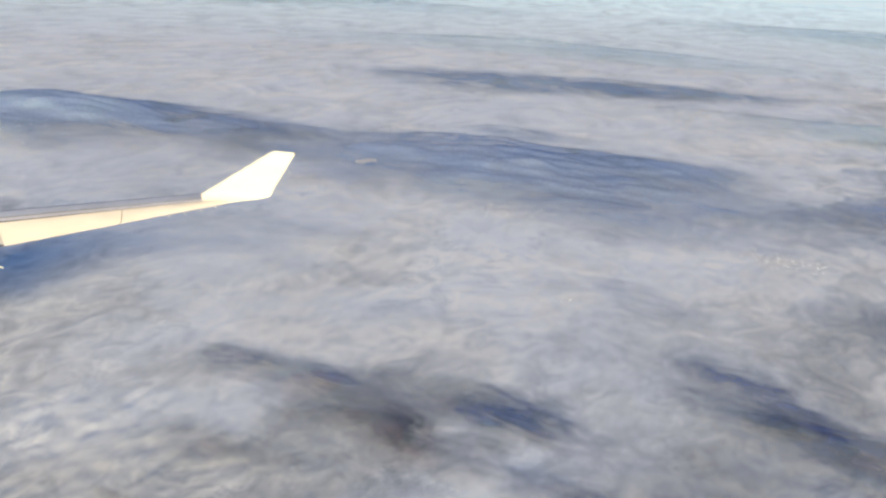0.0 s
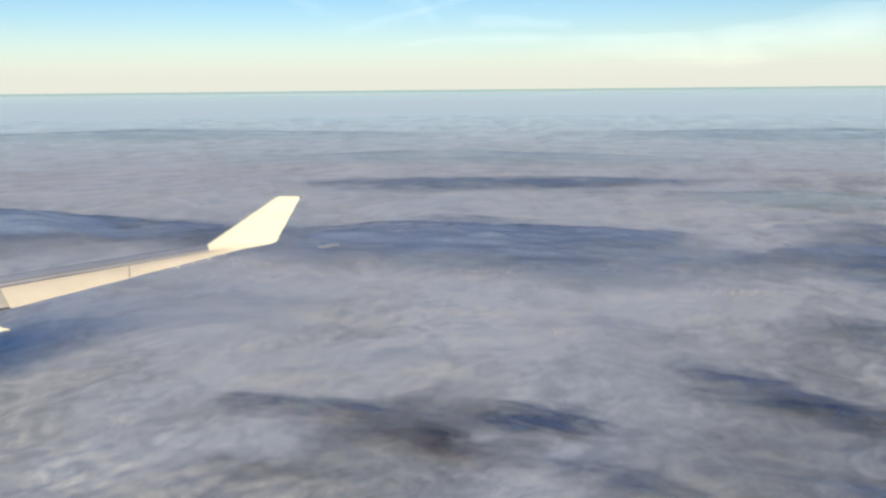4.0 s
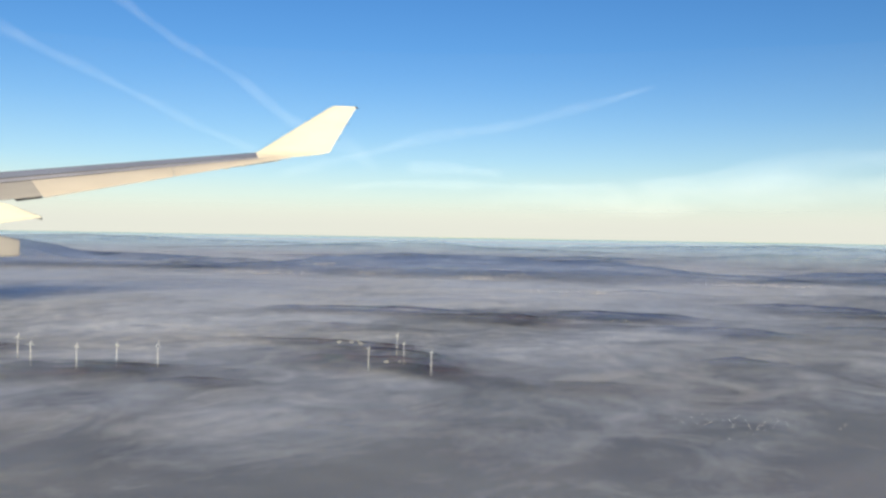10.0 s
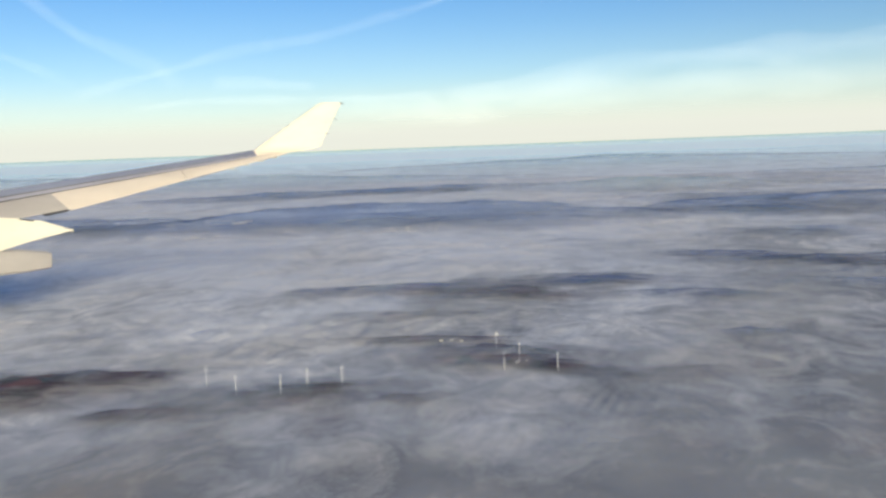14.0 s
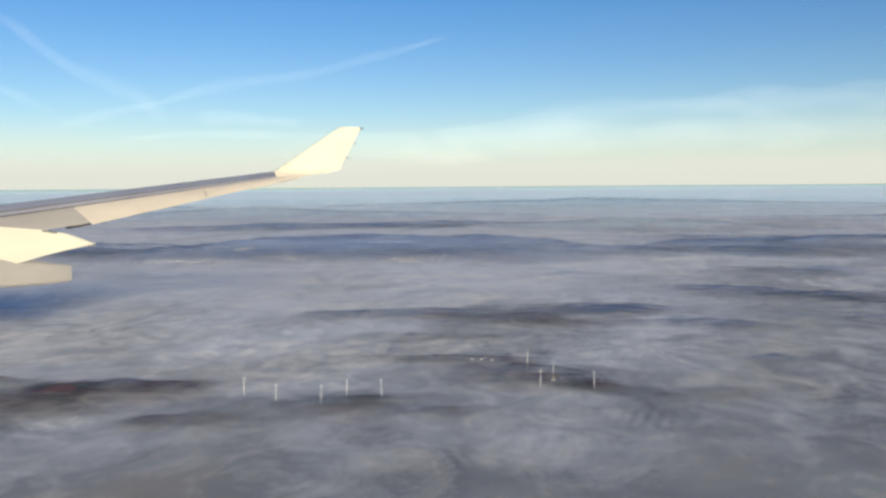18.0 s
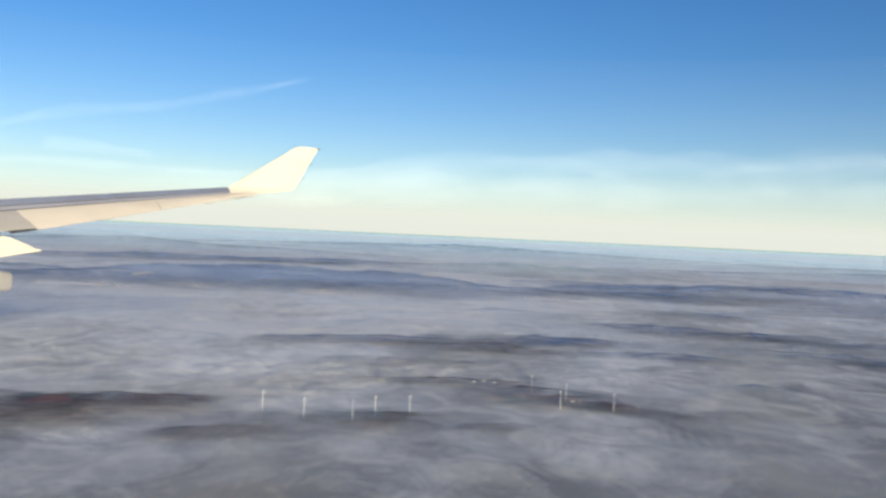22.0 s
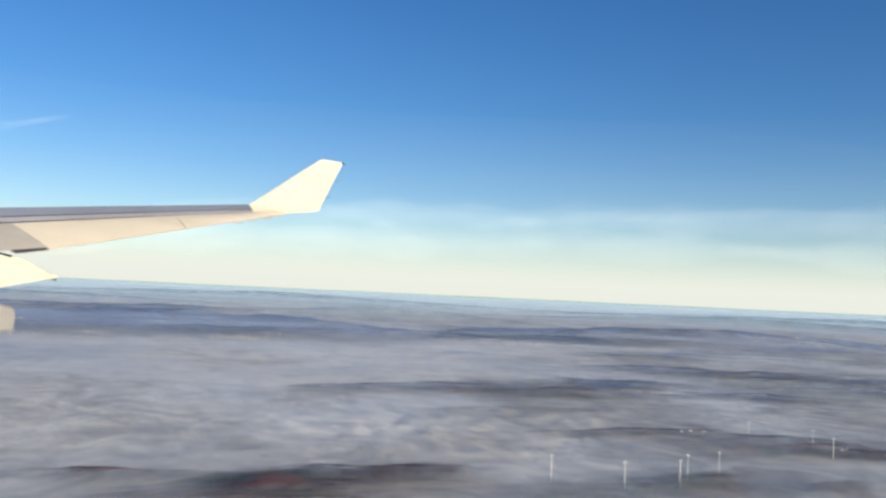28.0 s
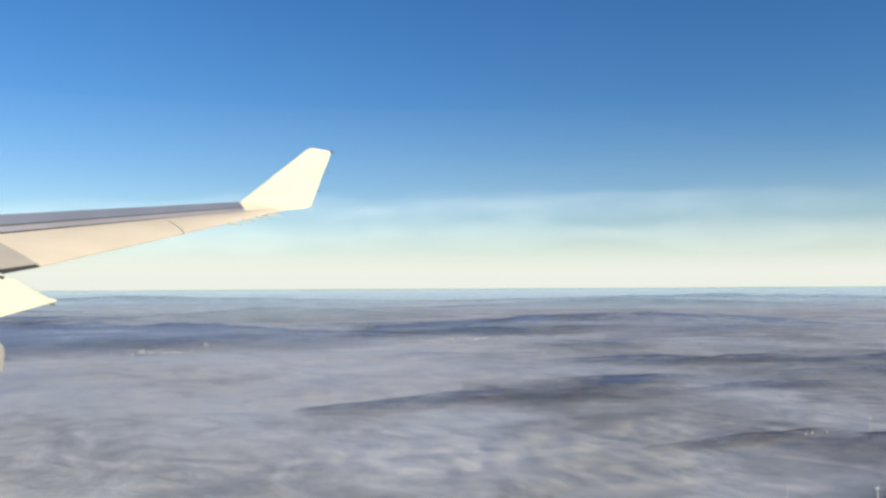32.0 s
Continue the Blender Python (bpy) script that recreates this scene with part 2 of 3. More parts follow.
# aerial haze put into the base colour: ridges paler and bluer than woodland
RIDGE = land_material("haze_tinted_far_woods", (0.29, 0.375, 0.56), (0.31, 0.405, 0.56), (0.32, 0.385, 0.55), 0.74, 0.80, 0.1, 0.06)
HAZE = land_material("haze_tinted_ridge", (0.44, 0.58, 0.68), (0.48, 0.61, 0.68), (0.48, 0.59, 0.66), 0.42, 1.3, 0.05, 0.03)
# light grey with the warm tone of sunlight put into its base colour
AILERON = paint("sunlit_wing_paint", (0.73, 0.65, 0.56), 0.4, 0.0, 0.15)
WHITE = paint("white_gloss_paint", (0.74, 0.71, 0.60), 0.5)
SKIN = paint("grey_wing_paint", (0.38, 0.38, 0.44), 0.65, 0.0, 0.2)
# shade of the upper skin in glancing light, put into a dark blue base
TOP = paint("wing_shade_blue", (0.16, 0.185, 0.28), 0.7, 0.0, 0.2)
PANEL = paint("grey_beige_panel_paint", (0.46, 0.43, 0.41), 0.5, 0.0, 0.2)
# the same shade in lavender, for the skin ahead of the hinge
SHADE = paint("wing_shade_lavender", (0.25, 0.255, 0.33), 0.7, 0.0, 0.2)
DARK = paint("dark_seal_and_slot_shade", (0.05, 0.05, 0.055), 0.6)
SHED = paint("shed_sheet", (0.33, 0.33, 0.33), 0.5, 0.0, 0.15, 2.0)
MAST = paint("turbine_paint", (0.70, 0.71, 0.71), 0.45, 0.0, 0.05, 3.0)


# ---- building helpers ----
def mesh_object(name, verts, faces, mat, smooth=True):
    me = bpy.data.meshes.new(name)
    me.from_pydata(verts, [], faces)
    me.materials.append(mat)
    me.polygons.foreach_set("use_smooth", [smooth] * len(me.polygons))
    me.update()
    return new(name, me)


def part(name, bm, mat, parent, label=""):
    """Links a bmesh as one mesh object under a thing or a part."""
    bmesh.ops.recalc_face_normals(bm, faces=bm.faces)
    me = bpy.data.meshes.new(name)
    bm.to_mesh(me)
    bm.free()
    me.materials.append(mat)
    ob = new(name, me)
    ob.parent = parent
    if label:
        tagged(ob, label)
    return ob


def lattice(seed):
    rng = np.random.default_rng(seed)
    return rng.random((256, 256))


def value_noise(x, y, grid):
    xi, yi = np.floor(x).astype(int), np.floor(y).astype(int)
    fx, fy = x - xi, y - yi
    fx, fy = fx * fx * (3 - 2 * fx), fy * fy * (3 - 2 * fy)
    a, b = grid[xi % 256, yi % 256], grid[(xi + 1) % 256, yi % 256]
    c, d = grid[xi % 256, (yi + 1) % 256], grid[(xi + 1) % 256, (yi + 1) % 256]
    return (a * (1 - fx) + b * fx) * (1 - fy) + (c * (1 - fx) + d * fx) * fy - 0.5


def fbm(x, y, seed, octaves=5, gain=0.5):
    grid, total, amp = lattice(seed), 0.0, 1.0
    for _ in range(octaves):
        total = total + amp * value_noise(x, y, grid)
        x, y, amp = x * 2.03 + 17.1, y * 2.03 + 5.3, amp * gain
    return total


def sheet(name, mat, height, rings, inner, outer, centre):
    """One round sheet to the horizon, finer in the half that is looked over."""
    angles = np.concatenate([np.linspace(-0.35, math.pi + 0.35, 900), np.linspace(math.pi + 0.35, 2 * math.pi - 0.35, 90)[1:-1]])
    start = max(inner, 5.0)
    radii = start * (outer / start) ** (np.arange(rings) / (rings - 1))
    if inner < start:
        radii[:6] = [inner, 1, 2, 3, 4, 4.6]
    x = centre[0] + radii[:, None] * np.cos(angles)
    y = centre[1] + radii[:, None] * np.sin(angles)
    z = height(x, y, np.broadcast_to(radii[:, None], x.shape))
    verts = np.stack([x, y, z], -1).reshape(-1, 3)
    k = len(angles)
    i, j = np.meshgrid(np.arange(rings - 1), np.arange(k), indexing="ij")
    j2 = (j + 1) % k
    faces = np.stack([i * k + j, (i + 1) * k + j, (i + 1) * k + j2, i * k + j2], -1).reshape(-1, 4)
    me = bpy.data.meshes.new(name)
    me.vertices.add(len(verts))
    me.vertices.foreach_set("co", verts.astype(np.float32).ravel())
    me.loops.add(faces.size)
    me.loops.foreach_set("vertex_index", faces.astype(np.int32).ravel())
    me.polygons.add(len(faces))
    me.polygons.foreach_set("loop_start", np.arange(0, faces.size, 4, dtype=np.int32))
    me.polygons.foreach_set("use_smooth", np.ones(len(faces), bool))
    me.update(calc_edges=True)
    me.validate()
    me.materials.append(mat)
    return new(name, me)


# ---- land and fog ----
CENTRE = (8, 29)


def fog_height(x, y, r):
    swell = 0.14 * fbm(x * 0.06, y * 0.09, 3, 3)
    puff = 0.035 * fbm(x * 0.45 + 0.8 * swell, y * 0.7, 7, 4, 0.5)
    # a field of small curls and a patch of even ripples in the fog top
    puff = puff + 0.11 * np.exp(-((x - 2) / 9) ** 2 - ((y - 57.5) / 4.6) ** 2) * fbm(x * 2.6, y * 1.5, 15, 3, 0.5)
    puff = puff + 0.015 * np.exp(-((x - 12.0) / 0.7) ** 2 - ((y - 48.0) / 0.9) ** 2) * np.sin(21 * (x * 0.95 - y * 0.3))
    return -0.2 + np.clip(1.2 - r / 120, 0.1, 1) * (swell + puff)


def veil_height(x, y, r):
    return 0.10 + 0.25 * fbm(x * 0.05, y * 0.08, 5, 3)


def far_height(x, y, r):
    return -0.35 + 4 * np.clip((r - 2600) / 2200, 0, 1) ** 1.5


def land_height(x, y, r):
    return -1.0 + 0.5 * fbm(x * 0.05, y * 0.05, 11, 4)


tagged(sheet("ground", GROUND, land_height, 180, 0.06, 520, CENTRE), "dark winter fields and woods under thin valley fog", "ground", "", "structure")
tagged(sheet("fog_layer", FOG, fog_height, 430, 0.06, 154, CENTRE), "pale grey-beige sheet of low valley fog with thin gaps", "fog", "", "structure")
tagged(sheet("backdrop", FAR_FOG, far_height, 130, 151, 4800, CENTRE), "distant fog out to the horizon, pale blue haze put into its colour and glow", "fog", "", "structure")
tagged(sheet("mist_veil", VEIL, veil_height, 120, 3, 420, CENTRE), "thin torn veil of mist drifting over the fog", "mist", "", "structure")


def hill(x, y, long, wide, turn, height, mat, label, seed, base=-0.16, cells=90, even=0.45):
    """A long low hill with an uneven outline and crest, rising out of the fog."""
    u = np.linspace(-1, 1, cells)
    gx, gy = np.meshgrid(u, u, indexing="ij")
    rough = fbm(gx * 2.2 + seed, gy * 1.6, seed, 5)
    rim = np.clip(1 - (gx ** 2 + gy ** 2) ** 0.5 + even * rough, 0, 1)
    z = height * (rim ** 1.05) * (1 + (even + 0.05) * fbm(gx * 3, gy * 3 + seed, seed + 1, 4))
    z += np.where(rim > 0.05, 0.06 * height * fbm(gx * 30, gy * 30, seed + 2, 2), 0)
    verts = np.stack([gx * long, gy * wide, z], -1).reshape(-1, 3)
    i, j = np.meshgrid(np.arange(cells - 1), np.arange(cells - 1), indexing="ij")
    a = i * cells + j
    faces = np.stack([a, a + cells, a + cells + 1, a + 1], -1).reshape(-1, 4)
    keep = (rim.ravel()[faces] > 0.0).any(1)
    ob = mesh_object("hill", verts.tolist(), faces[keep].tolist(), mat)
    ob.matrix_world = pose(x, y, base, 0, 0, turn)
    return tagged(ob, label, "hill", "hills out of the fog")


NEAR_MOOR = "dark reddish-brown moor hilltop poking out of the fog"
FIELD = "hilltop of brown and green fields between fog drifts"
BLUE = "dark wooded hill half covered by fog, haze painted bluish"
FAR = "distant wooded ridge with blue haze put into its colour"
KNOLL = "small brown knoll half drowned in fog wisps"
LOW = "low brown fields showing faintly through thin fog"
# the near moors and the two turbine hills
hill(-0.9, 51.2, 2.6, 1.0, -8, 0.17, MOOR, NEAR_MOOR, 21)
hill(-5.6, 51.6, 2.6, 0.7, -8, 0.14, MOOR, NEAR_MOOR, 22)
hill(-3.0, 49.7, 4.6, 2.3, 6, 0.18, MOOR, NEAR_MOOR, 46)
hill(3.4, 48.7, 4.6, 2.3, 14, 0.18, FIELDS, FIELD, 23)
hill(1.4, 47.6, 2.8, 0.9, 6, 0.12, MOOR, KNOLL, 45)
hill(4.9, 49.4, 2.6, 0.9, 16, 0.13, MOOR, KNOLL, 24)
hill(7.6, 48.5, 1.4, 0.6, 5, 0.11, MOOR, KNOLL, 43)
hill(7.4, 55.0, 3.2, 0.7, -6, 0.16, MOOR, NEAR_MOOR, 25)
hill(9.6, 52.4, 4.0, 2.6, -20, 0.21, FIELDS, FIELD, 26)
hill(11.2, 51.2, 2.6, 1.0, -26, 0.14, MOOR, KNOLL, 44)
hill(14.2, 50.4, 3.2, 1.1, 12, 0.12, THIN, LOW, 47)
# the wooded hills behind them, most with blue haze in their colour
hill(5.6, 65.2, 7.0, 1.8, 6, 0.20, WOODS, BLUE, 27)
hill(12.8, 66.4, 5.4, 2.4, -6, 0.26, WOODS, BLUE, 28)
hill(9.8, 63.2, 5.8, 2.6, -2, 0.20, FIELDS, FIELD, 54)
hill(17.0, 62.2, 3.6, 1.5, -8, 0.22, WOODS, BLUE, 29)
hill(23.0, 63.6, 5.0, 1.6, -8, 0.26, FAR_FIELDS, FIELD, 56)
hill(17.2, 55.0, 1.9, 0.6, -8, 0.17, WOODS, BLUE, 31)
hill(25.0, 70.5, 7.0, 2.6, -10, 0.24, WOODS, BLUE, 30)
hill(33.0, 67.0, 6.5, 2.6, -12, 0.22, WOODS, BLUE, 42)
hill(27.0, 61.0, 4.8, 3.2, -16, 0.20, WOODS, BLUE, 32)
hill(22.4, 52.2, 4.0, 2.0, -14, 0.13, THIN, LOW, 41)
# broad patches where the fog is thin, the farther ones with haze in their colour
hill(5.6, 59.2, 3.4, 1.6, -5, 0.12, THIN, LOW, 62)
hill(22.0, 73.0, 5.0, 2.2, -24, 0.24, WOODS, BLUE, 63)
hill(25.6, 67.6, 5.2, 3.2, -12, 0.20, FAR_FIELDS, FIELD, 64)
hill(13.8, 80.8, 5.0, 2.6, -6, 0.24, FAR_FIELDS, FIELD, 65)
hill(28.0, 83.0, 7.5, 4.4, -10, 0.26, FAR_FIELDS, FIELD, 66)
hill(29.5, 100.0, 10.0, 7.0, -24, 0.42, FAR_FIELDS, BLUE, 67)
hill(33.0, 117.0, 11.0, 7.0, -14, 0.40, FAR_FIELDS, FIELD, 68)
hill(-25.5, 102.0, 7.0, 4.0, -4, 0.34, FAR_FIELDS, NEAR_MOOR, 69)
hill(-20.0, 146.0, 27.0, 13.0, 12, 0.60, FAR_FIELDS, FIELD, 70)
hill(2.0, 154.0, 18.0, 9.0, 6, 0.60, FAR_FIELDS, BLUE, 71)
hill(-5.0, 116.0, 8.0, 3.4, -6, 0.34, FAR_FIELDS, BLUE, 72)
# distant ridges, one behind another, with blue haze in their base colour
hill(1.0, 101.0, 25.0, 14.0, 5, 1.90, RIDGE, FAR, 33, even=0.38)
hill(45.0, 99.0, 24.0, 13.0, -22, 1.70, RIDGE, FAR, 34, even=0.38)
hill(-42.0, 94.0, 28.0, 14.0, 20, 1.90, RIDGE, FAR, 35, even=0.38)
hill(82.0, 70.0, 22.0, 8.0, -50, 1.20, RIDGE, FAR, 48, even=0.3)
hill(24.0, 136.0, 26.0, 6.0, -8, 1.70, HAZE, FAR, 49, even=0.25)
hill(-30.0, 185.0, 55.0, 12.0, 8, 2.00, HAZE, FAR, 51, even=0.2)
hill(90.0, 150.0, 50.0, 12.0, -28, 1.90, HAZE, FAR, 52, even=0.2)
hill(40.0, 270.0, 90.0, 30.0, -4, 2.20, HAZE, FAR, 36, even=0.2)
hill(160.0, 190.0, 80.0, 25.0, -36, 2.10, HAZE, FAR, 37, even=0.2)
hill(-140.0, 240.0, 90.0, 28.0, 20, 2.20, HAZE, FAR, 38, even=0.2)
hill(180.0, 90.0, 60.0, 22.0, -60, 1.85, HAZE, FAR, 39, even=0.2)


# ---- wind turbines ----
def loft(rings, cap=True):
    """A closed skin through rings of as many points each."""
    bm = bmesh.new()
    rows = [[bm.verts.new(v) for v in ring] for ring in rings]
    for a, b in zip(rows, rows[1:]):
        for i in range(len(a)):
            bm.faces.new((a[i], a[(i + 1) % len(a)], b[(i + 1) % len(b)], b[i]))
    if cap:
        bm.faces.new(rows[0])
        bm.faces.new(list(reversed(rows[-1])))
    return bm


def circle(r, z, k=14, x=0.0, y=0.0):
    return [(x + r * math.cos(2 * math.pi * i / k), y + r * math.sin(2 * math.pi * i / k), z) for i in range(k)]


def wind_turbine(tall=0.80):
    root = new("wind_turbine")
    part("tower", loft([circle(0.020 - 0.009 * f, tall * f) for f in (0, 0.03, 0.35, 0.7, 1)]), MAST, root)
    part("foundation", loft([circle(0.04, -0.12), circle(0.04, 0.004), circle(0.026, 0.012)]), SHED, root)
    box = [[(sx * (0.022 - s), y, tall + 0.018 + sz * (0.02 - s)) for sx, sz in ((-1, -1), (1, -1), (1, 1), (-1, 1))] for y, s in ((-0.035, 0.006), (-0.03, 0), (0.06, 0), (0.07, 0.008))]
    part("nacelle", loft(box), MAST, root)
    hub = part("hub", loft([[(r * math.cos(a), y, tall + 0.018 + r * math.sin(a)) for a in [2 * math.pi * i / 12 for i in range(12)]] for y, r in ((-0.034, 0.016), (-0.05, 0.015), (-0.062, 0.006))]), MAST, root)
    for k in range(3):
        rings = []
        for f, chord in ((0, 0.010), (0.1, 0.012), (0.22, 0.026), (0.6, 0.016), (0.95, 0.007), (1, 0.002)):
            z = 0.012 + 0.19 * f
            rings.append([(-0.3 * chord, 0, z), (0.1 * chord, -0.2 * chord, z), (0.7 * chord, 0, z), (0.1 * chord, 0.15 * chord, z)])
        bm = loft(rings)
        bm.transform(Matrix.Translation((0, -0.05, tall + 0.018)) @ Matrix.Rotation(radians(8 + 120 * k), 4, "Y"))
        part("blade", bm, MAST, root)
    return tagged(root, "white three-bladed wind turbine standing on a foggy hill", "wind turbine", "wind turbines")


mast = wind_turbine()
small = Matrix.Scale(0.50, 4)
sites = [(2.05, 49.97, 52), (3.07, 49.15, 66), (4.21, 49.10, 58), (4.77, 49.62, 74), (5.63, 49.78, 61), (9.54, 53.5, 55), (9.75, 51.0, 70), (10.18, 52.05, 63), (11.15, 50.80, 76)]
for x, y, turn in sites[1:]:
    copy_thing(mast, pose(x, y, -0.09, 0, 0, turn) @ small)
mast.matrix_world = pose(sites[0][0], sites[0][1], -0.09, 0, 0, sites[0][2]) @ small


# ---- aeroplane wing ----
wing = tagged(new("aeroplane_wing"), "white swept aeroplane wing with upturned winglet and lowered flaps", "aeroplane wing")


def strip(name, near, far, thick, mat, label="", parent=wing, cuts=10, sag=0.0):
    """A skin panel between two edges given as points along the span, with depth, a rounded near edge and a slight camber."""
    def along(line, f):
        g = f * (len(line) - 1)
        i = min(int(g), len(line) - 2)
        return Vector(line[i]).lerp(Vector(line[i + 1]), g - i)
    rings = []
    for s in range(cuts + 1):
        f = s / cuts
        a, b = along(near, f), along(far, f)
        span = (along(near, min(1, f + 0.05)) - along(near, max(0, f - 0.05))).normalized()
        n = span.cross(b - a).normalized()
        if n.z < 0:
            n.negate()
        ring = [a.lerp(b, c) + n * (sag * 4 * c * (1 - c)) for c in (0.0, 0.12, 0.35, 0.65, 0.9, 1.0)]
        ring += [a.lerp(b, c) - n * thick * w for c, w in ((1.0, 0.8), (0.8, 1.0), (0.4, 0.9), (0.1, 0.35))]
        rings.append(ring)
    ob = part(name, loft(rings), mat, parent, label)
    return soften(ob)


def soften(ob):
    """Smooth skin with hard edges kept at its corners."""
    me = ob.data
    me.polygons.foreach_set("use_smooth", [True] * len(me.polygons))
    me.set_sharp_from_angle(angle=radians(28))
    return ob


# spanwise lines, from inboard to the tip: leading edge, hinge line, trailing edge
LE = (Vector((-12.34, 59.77, 4.34)), Vector((-0.91, 66.63, 5.93)))
HINGE = (Vector((-12.44, 59.55, 3.85)), Vector((-0.75, 66.54, 5.68)))
TE = (Vector((-12.50, 57.66, 2.44)), Vector((0.52, 66.89, 5.75)))


def on_wing(s, c, lift=0.0):
    """A place on the upper surface: s along the span, c back from the hinge line (0) to the trailing edge (1) or ahead of it to the leading edge (-1)."""
    h = HINGE[0].lerp(HINGE[1], s)
    other = TE if c >= 0 else LE
    e = other[0].lerp(other[1], s)
    n = (HINGE[1] - HINGE[0]).cross((LE[0] - TE[0]).lerp(LE[1] - TE[1], s)).normalized()
    chord = (e - h).length
    return h.lerp(e, abs(c)) + n * (lift + 0.16 * chord * abs(c) * (1 - abs(c)))


def panel(name, corners, thick, mat, label="", parent=wing, across=24, back=8, lift=0.0):
    """A panel of the wing's skin between four corners (s, c): inner front, inner rear, outer front, outer rear."""
    (a, b), (d, e), (f, g), (h, i) = corners
    rings = []
    for k in range(across + 1):
        u = k / across
        top, low = [], []
        for j in range(back + 1):
            v = j / back
            s = (a + (d - a) * v) * (1 - u) + (f + (h - f) * v) * u
            c = (b + (e - b) * v) * (1 - u) + (g + (i - g) * v) * u
            top.append(on_wing(s, c, lift))
            low.append(on_wing(s, c, lift - thick * (0.35 + 0.65 * (1 - v) if c >= 0 else 1.0)))
        rings.append(top + low[::-1])
    return soften(part(name, loft(rings), mat, parent, label))


panel("rear_skin", ((0, -0.30), (0, 0.0), (1, -0.30), (1, 0.0)), 0.10, SHADE, "upper skin ahead of the hinge line, shade painted lavender-grey")
panel("front_skin", ((0, -1.0), (0, -0.40), (1, -1.0), (1, -0.40)), 0.14, TOP, "upper skin with the shade of glancing light painted blue-grey")
panel("skin_joint", ((0, -0.41), (0, -0.295), (1, -0.41), (1, -0.295)), 0.04, DARK, "dark joint along the upper skin", back=2, lift=-0.012)
panel("hinge_seal", ((0.0, -0.01), (0.0, 0.08), (0.985, -0.01), (0.985, 0.10)), 0.03, DARK, "dark seal along the hinge line", back=2, lift=-0.006)
panel("aileron", ((0.385, 0.055), (0.430, 1.0), (0.7525, 0.065), (0.7165, 1.0)), 0.10, AILERON, "inner aileron along the trailing edge, painted in a sunlit tone")
panel("aileron", ((0.7545, 0.065), (0.7185, 1.0), (0.935, 0.08), (0.945, 1.0)), 0.08, AILERON, "outer aileron along the trailing edge, painted in a sunlit tone")
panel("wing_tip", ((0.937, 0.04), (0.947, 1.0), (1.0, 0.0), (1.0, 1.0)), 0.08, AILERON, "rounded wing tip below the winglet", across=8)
strip("tip_blend", [on_wing(1.0, 0.0), on_wing(1.0, 0.5), TE[1]], [LE[1], LE[1].lerp(TE[1], 0.55), TE[1]], 0.05, AILERON, "curved blend from the wing tip into the winglet", cuts=8)
panel("rear_spar", ((0.0, 0.02), (0.0, 0.40), (0.99, 0.02), (0.99, 0.80)), 0.05, PANEL, "grey structure under the control surfaces", back=3, lift=-0.14)
for inner, outer, rear in ((0.0, 0.19, 0.60), (0.192, 0.384, 0.70)):
    tip_s, tip_c = (outer, rear + 0.06) if outer < 0.3 else (0.426, 0.93)
    panel("spoiler_panel", ((inner, 0.055), (inner, rear), (outer, 0.055), (tip_s, tip_c)), 0.07, PANEL, "grey spoiler panel over the flap", across=12, lift=0.004)
# dark panel in place of the shaded gap between spoiler and aileron
panel("flap_gap_shade", ((0.365, 0.87), (0.372, 0.965), (0.424, 0.93), (0.4285, 1.0)), 0.04, DARK, "dark panel for the shade in the slot beside the flap end", across=4, back=2, lift=-0.02)
slat_rings = []
for k in range(25):
    p = LE[0].lerp(LE[1], k / 24)
    slat_rings.append([p + Vector((-0.25 * y, y, z)) for y, z in ((-0.01, 0.004), (0.10, 0.01), (0.22, -0.03), (0.30, -0.10), (0.28, -0.20), (0.10, -0.24), (-0.01, -0.14))])
soften(part("leading_edge_slat", loft(slat_rings), TOP, wing, "slat along the leading edge, shade painted blue-grey"))
for s in (0.955, 0.915, 0.875, 0.835):
    tip = on_wing(s, 1.0)
    part("static_wick", loft([[tip + Vector((r * math.cos(a), 0, r * math.sin(a))) + Vector((0.8 * d, -0.5 * d, -0.12 * d)) for a in (0, 2.1, 4.2)] for d, r in ((-0.05, 0.04), (0.16, 0.032), (0.42, 0.012))]), WHITE, wing, "pale static discharge wick")
flap_low = [(-12.0, 55.4, 1.45), (-10.19, 57.53, 2.04), (-9.1, 58.85, 2.39), (-8.07, 59.93, 2.75), (-7.5, 60.47, 2.91), (-6.66, 61.2, 3.10)]
flap_top = [(-12.1, 55.5, 4.10), (-10.27, 57.63, 4.01), (-9.16, 58.95, 3.89), (-8.11, 60.03, 3.72), (-7.52, 60.57, 3.56), (-6.66, 61.25, 3.13)]
flap = strip("flap", flap_low, flap_top, 0.14, WHITE, "lowered white flap with a slanting outer end", cuts=20, sag=0.05)
# dark strip laid on the flap in place of a shaded slot
strip("flap_slot", [(-8.10, 59.99, 3.66), (-7.73, 60.34, 3.56)], [(-8.14, 60.0, 3.71), (-7.72, 60.36, 3.62)], 0.03, DARK, "dark strip for the shade in the slot of the flap's upper edge", flap, 3)

# winglet: root, bottom corner, tip
ROOT_FRONT, ROOT_REAR = LE[1], TE[1]
TIP_FRONT, TIP_REAR, FOOT = Vector((1.84, 67.94, 7.95)), Vector((2.78, 68.25, 7.93)), Vector((1.81, 67.72, 6.03))


